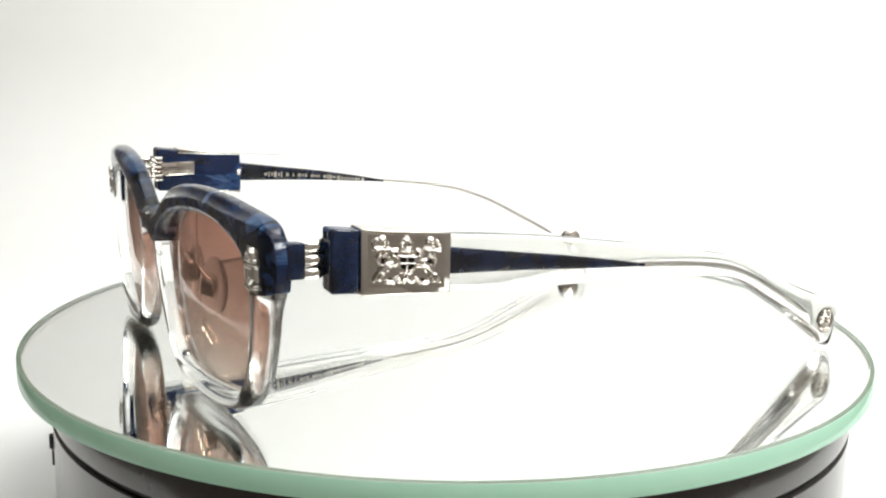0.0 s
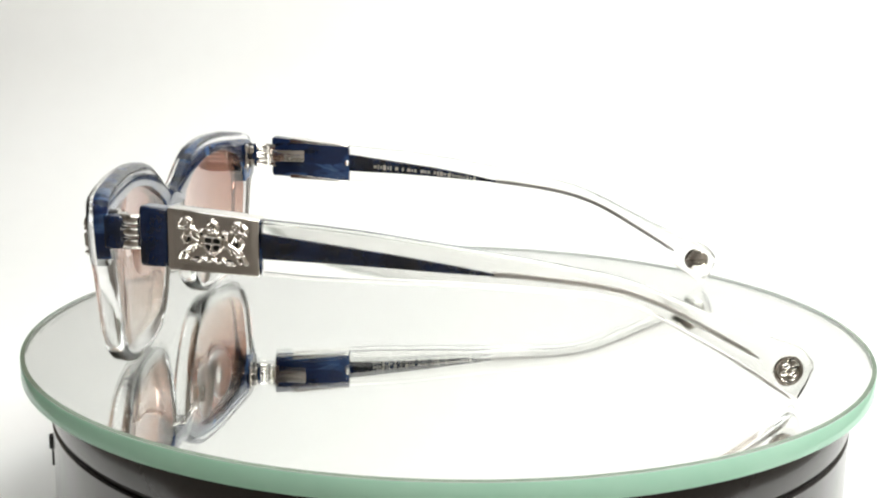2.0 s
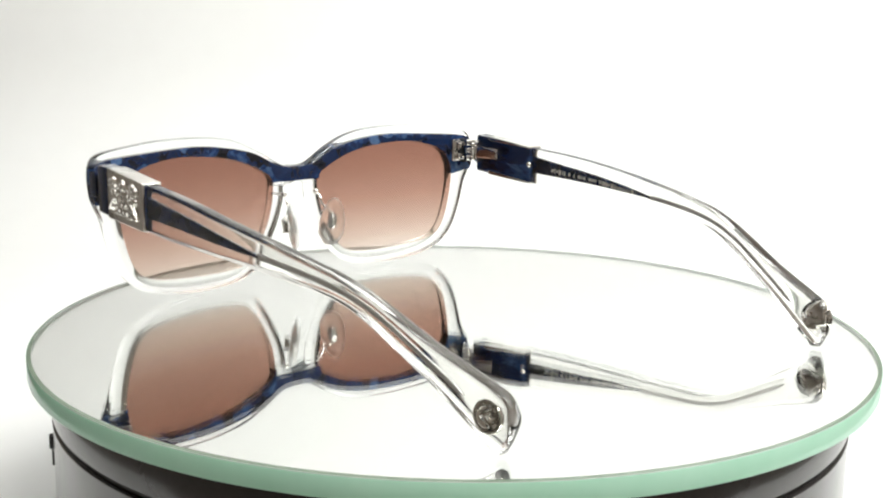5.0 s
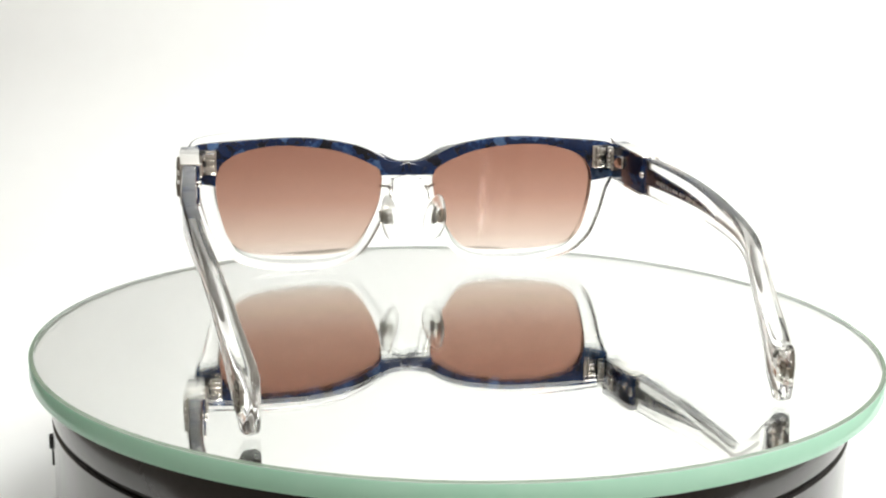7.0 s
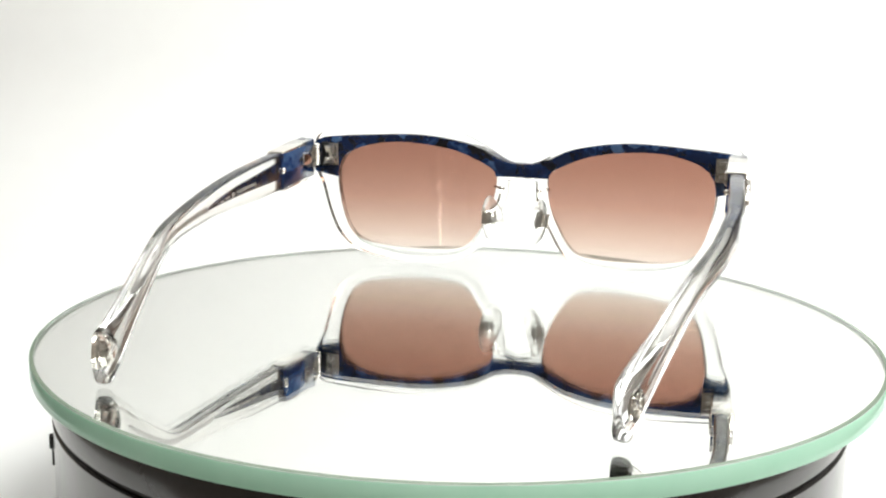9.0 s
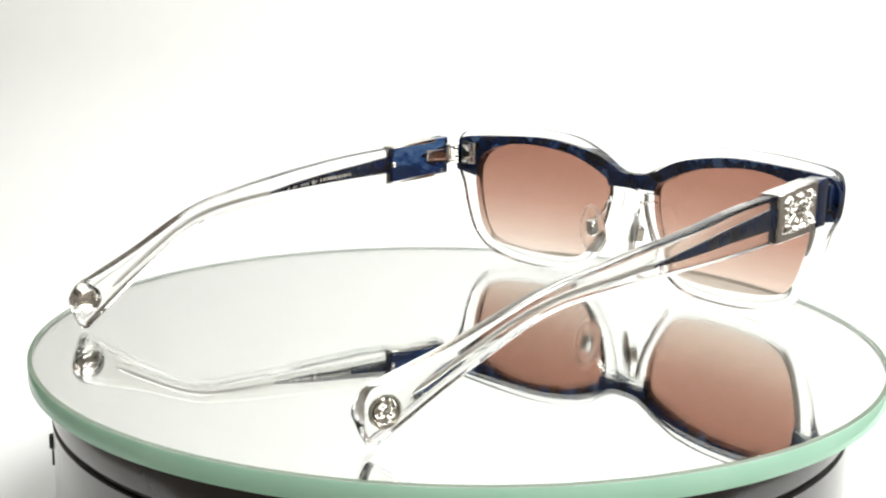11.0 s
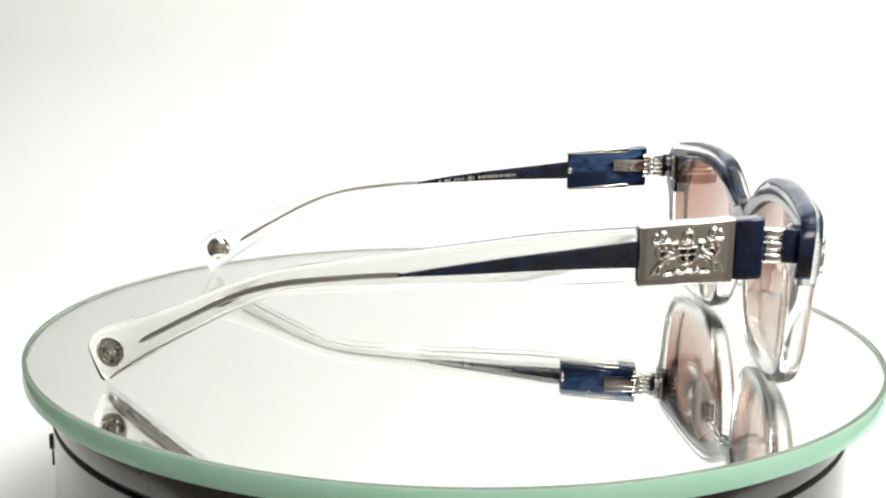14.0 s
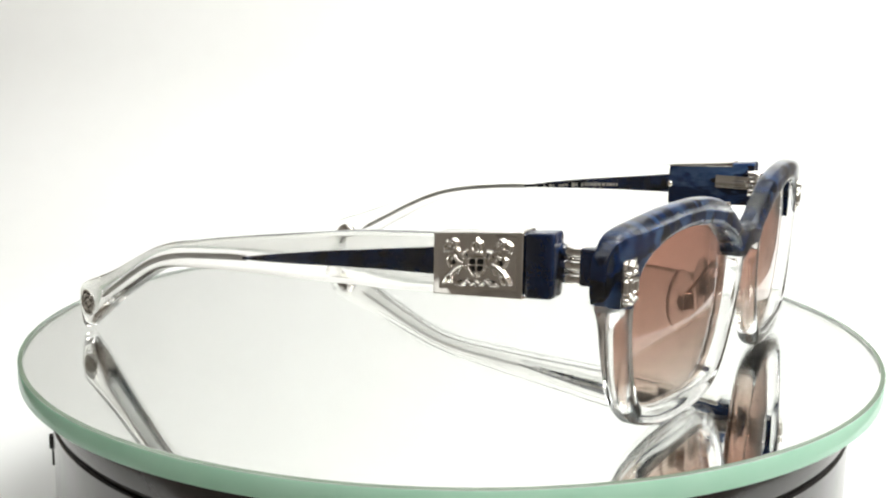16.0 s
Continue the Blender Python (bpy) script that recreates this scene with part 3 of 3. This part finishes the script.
def print_bars(side):
    """Small gilt lettering too fine to read, as bars on the inner face of the inlay."""
    bm = bmesh.new()
    rng = random.Random(5 + side)
    y = 28.5 if side > 0 else 20.0
    end = -4.0
    while y > end:
        w = rng.uniform(0.35, 1.1)
        yc = y - w / 2
        mid = lifted(side, yc, np.interp(yc, [-11, -0.8, 10.6, 22, 37.2], [28.4, 29.4, 30.7, 31.6, 32.8]))
        h = rng.choice((0.4, 0.45, 0.5, 0.8)) * min(1.0, 0.6 + max(yc, 0.0) / 30)
        x = plan_x(side, yc) - side * 0.87
        box(x - 0.02, x + 0.02, y - w, y, mid - h, mid + h, 0.0, 1, bm)
        y -= w + rng.uniform(0.25, 0.5) + (0.9 if rng.random() < 0.2 else 0)
    return bm


def temple(side):
    arm = part("temple", temple_body(side), CLEAR_ARM, GLASSES, "clear acetate temple with a bent tip", 50)
    part("inlay", temple_inlay(side), NAVY, arm, "tapering navy inlay in the clear temple")
    part("core_wire", temple_wire(side), STEEL, arm, "grey metal core wire")
    part("medallion", medallion(side), SILVER, arm, "round silver medallion in the tip", 50)
    part("lettering", print_bars(side), GOLD, arm, "fine gilt lettering")
    block = part("hinge_block", block_part(side, 36.3, 61.1, -2.6, 1.6, 0.0, 0.0, 0.6), BLUE, GLASSES, "marbled blue hinge block")
    part("end_cap", block_part(side, 55.4, 61.2, 0.2, 2.6, -0.06, 0.06, 0.6), NAVY, block, "plain navy end of the block")
    plate = part("plate", block_part(side, 36.6, 55.3, 1.5, 2.75, -0.35, 0.35, 0.3), SILVER, block, "polished silver plate with an embossed crest")
    part("plate_lip", block_part(side, 36.5, 55.2, -2.78, 2.5, 11.0, 0.42, 0.15), SILVER, block)
    part("plate_lip", block_part(side, 36.5, 55.2, -2.78, 2.5, -0.42, -11.0, 0.15), SILVER, block)
    part("crest", crest(side), SILVER, block, "embossed silver crest", 60)
    part("shade_spots", crest_shade_spots(side), BLACK, block, "black spots painted as shade in the crest")["kind"] = "stuff"
    x = plan_x(side, 37) - side * 2.75
    sc = bmesh.new()
    bmesh.ops.create_uvsphere(sc, u_segments=14, v_segments=8, radius=0.95, matrix=Matrix.Translation((x + side * 0.35, 37.0, 33.3 + LIFT[side])))
    part("screw", sc, SILVER, block, "small silver screw", 60)
    return block


def hinge(side):
    """Three-barrel metal hinge with a leaf on the block and one on the front."""
    xb = plan_x(side, 60) - side * 0.6
    z = 35.3 + LIFT[side]
    h = part("hinge", box(xb - side * 2.2 - 0.7, xb - side * 2.2 + 0.7, 50.5, 60.5, z - 1.9, z + 1.9, 0.4), SILVER, GLASSES, "silver three-barrel hinge")
    for k in (-1, 0, 1):
        zz = z + 2.5 * k
        bm = tube(bent([(xb - side * 1.8, 59.6, zz), (xb - side * 1.2, 61.4, zz), (xb + side * 0.1, 62.6, zz), (xb + side * 0.2, 64.2, zz), (xb - side * 0.3, 65.6, zz), (xb - side * 1.0, 66.6, zz)], 5), 1.2, 14)
        part("barrel", bm, SILVER, h, "rounded silver barrel", 60)
    for k in (-1.5, -0.5, 0.5, 1.5):
        bm = bmesh.new()
        bmesh.ops.create_uvsphere(bm, u_segments=14, v_segments=10, radius=0.85, matrix=Matrix.Translation((xb - side * 2.3, 62.5, z + 1.5 * k)))
        part("knuckle", bm, SILVER, h, "", 60)
    pin = tube([(xb - side * 1.6, 61.4, z - 3.0), (xb - side * 1.6, 61.4, z + 3.0)], 0.6, 12)
    part("pin", pin, SILVER, h)
    px = side * 63.6 + MID
    yl = front_y(63.6, z)
    part("leaf", box(px - 2.7, px + 2.7, yl - 5.9, yl - 4.9, z - 3.7, z + 3.7, 0.35), SILVER, h, "silver hinge leaf")
    part("lug", box(px - 1.8, px + 2.2, yl - 7.6, yl - 5.7, z + 0.7, z + 3.1, 0.5), SILVER, h)
    part("lug", box(px - 1.8, px + 2.2, yl - 7.6, yl - 5.7, z - 3.1, z - 0.9, 0.5), SILVER, h)
    part("front_lug", box(xb - 1.7, xb + 1.5, 65.4, front_y(66.0, z) - 4.6, z - 3.5, z + 3.5, 0.6), NAVY, h, "dark lug on the back of the front")
    part("bracket", box(px + (0.5 if side > 0 else -3.4), px + (3.4 if side > 0 else -0.5), yl - 6.4, yl - 4.7, z - 3.9, z + 3.9, 0.5), BLACK, h, "dark hinge seat")


def nose_pad(side):
    """A clear pad round an oval metal core, clipped to a box on a short wire that leaves the rim level and drops."""
    c = Vector((side * 7.3 + MID, 65.4, 17.4))
    nrm = Vector((-side * 0.64, -0.75, 0.10)).normalized()
    up = Vector((side * 0.10, -0.10, 1.0))
    up = (up - nrm * up.dot(nrm)).normalized()
    wide = nrm.cross(up)

    def oval(a, b, levels, n=36):
        rings = []
        for s, d in levels:
            rings.append([c + nrm * d + up * (b * s * math.sin(q)) + wide * (a * s * math.cos(q) * (1 - 0.18 * math.sin(q))) for q in (2 * math.pi * k / n for k in range(n))])
        return loft(rings)
    pad = part("nose_pad", oval(3.9, 7.4, ((0.02, -1.0), (0.6, -1.0), (0.92, -0.75), (1.0, -0.1), (0.95, 0.45), (0.75, 0.9), (0.45, 1.15), (0.02, 1.25))), PAD, GLASSES, "clear soft oval nose pad", 60)
    part("pad_core", oval(1.25, 2.4, ((0.02, -0.55), (0.85, -0.55), (1.0, -0.3), (0.85, 0.0), (0.02, 0.05)), 24), STEEL, pad, "oval silver core inside the pad", 60)
    hold = c - nrm * 1.9 + up * 0.6
    bm = bmesh.new()
    bmesh.ops.create_cube(bm, size=1.0)
    for v in bm.verts:
        v.co = hold + nrm * v.co.x * 2.0 + wide * v.co.y * 2.6 + up * v.co.z * 3.8
    bmesh.ops.bevel(bm, geom=list(bm.edges), offset=0.35, segments=2, profile=0.5, affect="EDGES")
    part("pad_box", bm, SILVER, pad, "silver pad mount")
    ball = Vector((side * 6.0 + MID, 72.0, 26.3))
    arm = tube(bent([Vector((side * 9.2 + MID, 75.0, 26.5)), Vector((side * 7.6 + MID, 73.4, 26.5)), ball, ball + Vector((side * 0.2, -1.6, -1.4)), ball + Vector((side * 0.6, -3.0, -4.0)), hold + up * 1.6 - nrm * 0.2, hold]), 0.40, 10)
    bmesh.ops.create_uvsphere(arm, u_segments=14, v_segments=10, radius=0.95, matrix=Matrix.Translation(ball))
    part("pad_arm", arm, SILVER, pad, "thin bent silver wire arm")


for sd in (-1, 1):
    part("ornament", ornament(sd), SILVER, GLASSES, "small silver shield ornament", 60)
    temple(sd)
    hinge(sd)
    nose_pad(sd)

HEAD = 117.6


def motions():
    """The disc and the sunglasses turn together about the table's axis."""
    walk(DISC, [(t, pose(0, 0, 0, 0, 0, a)) for t, a in TURNS])
    walk(GLASSES, [(t, pose(0, 0, 0, 0, 0, HEAD + a)) for t, a in TURNS])


motions()
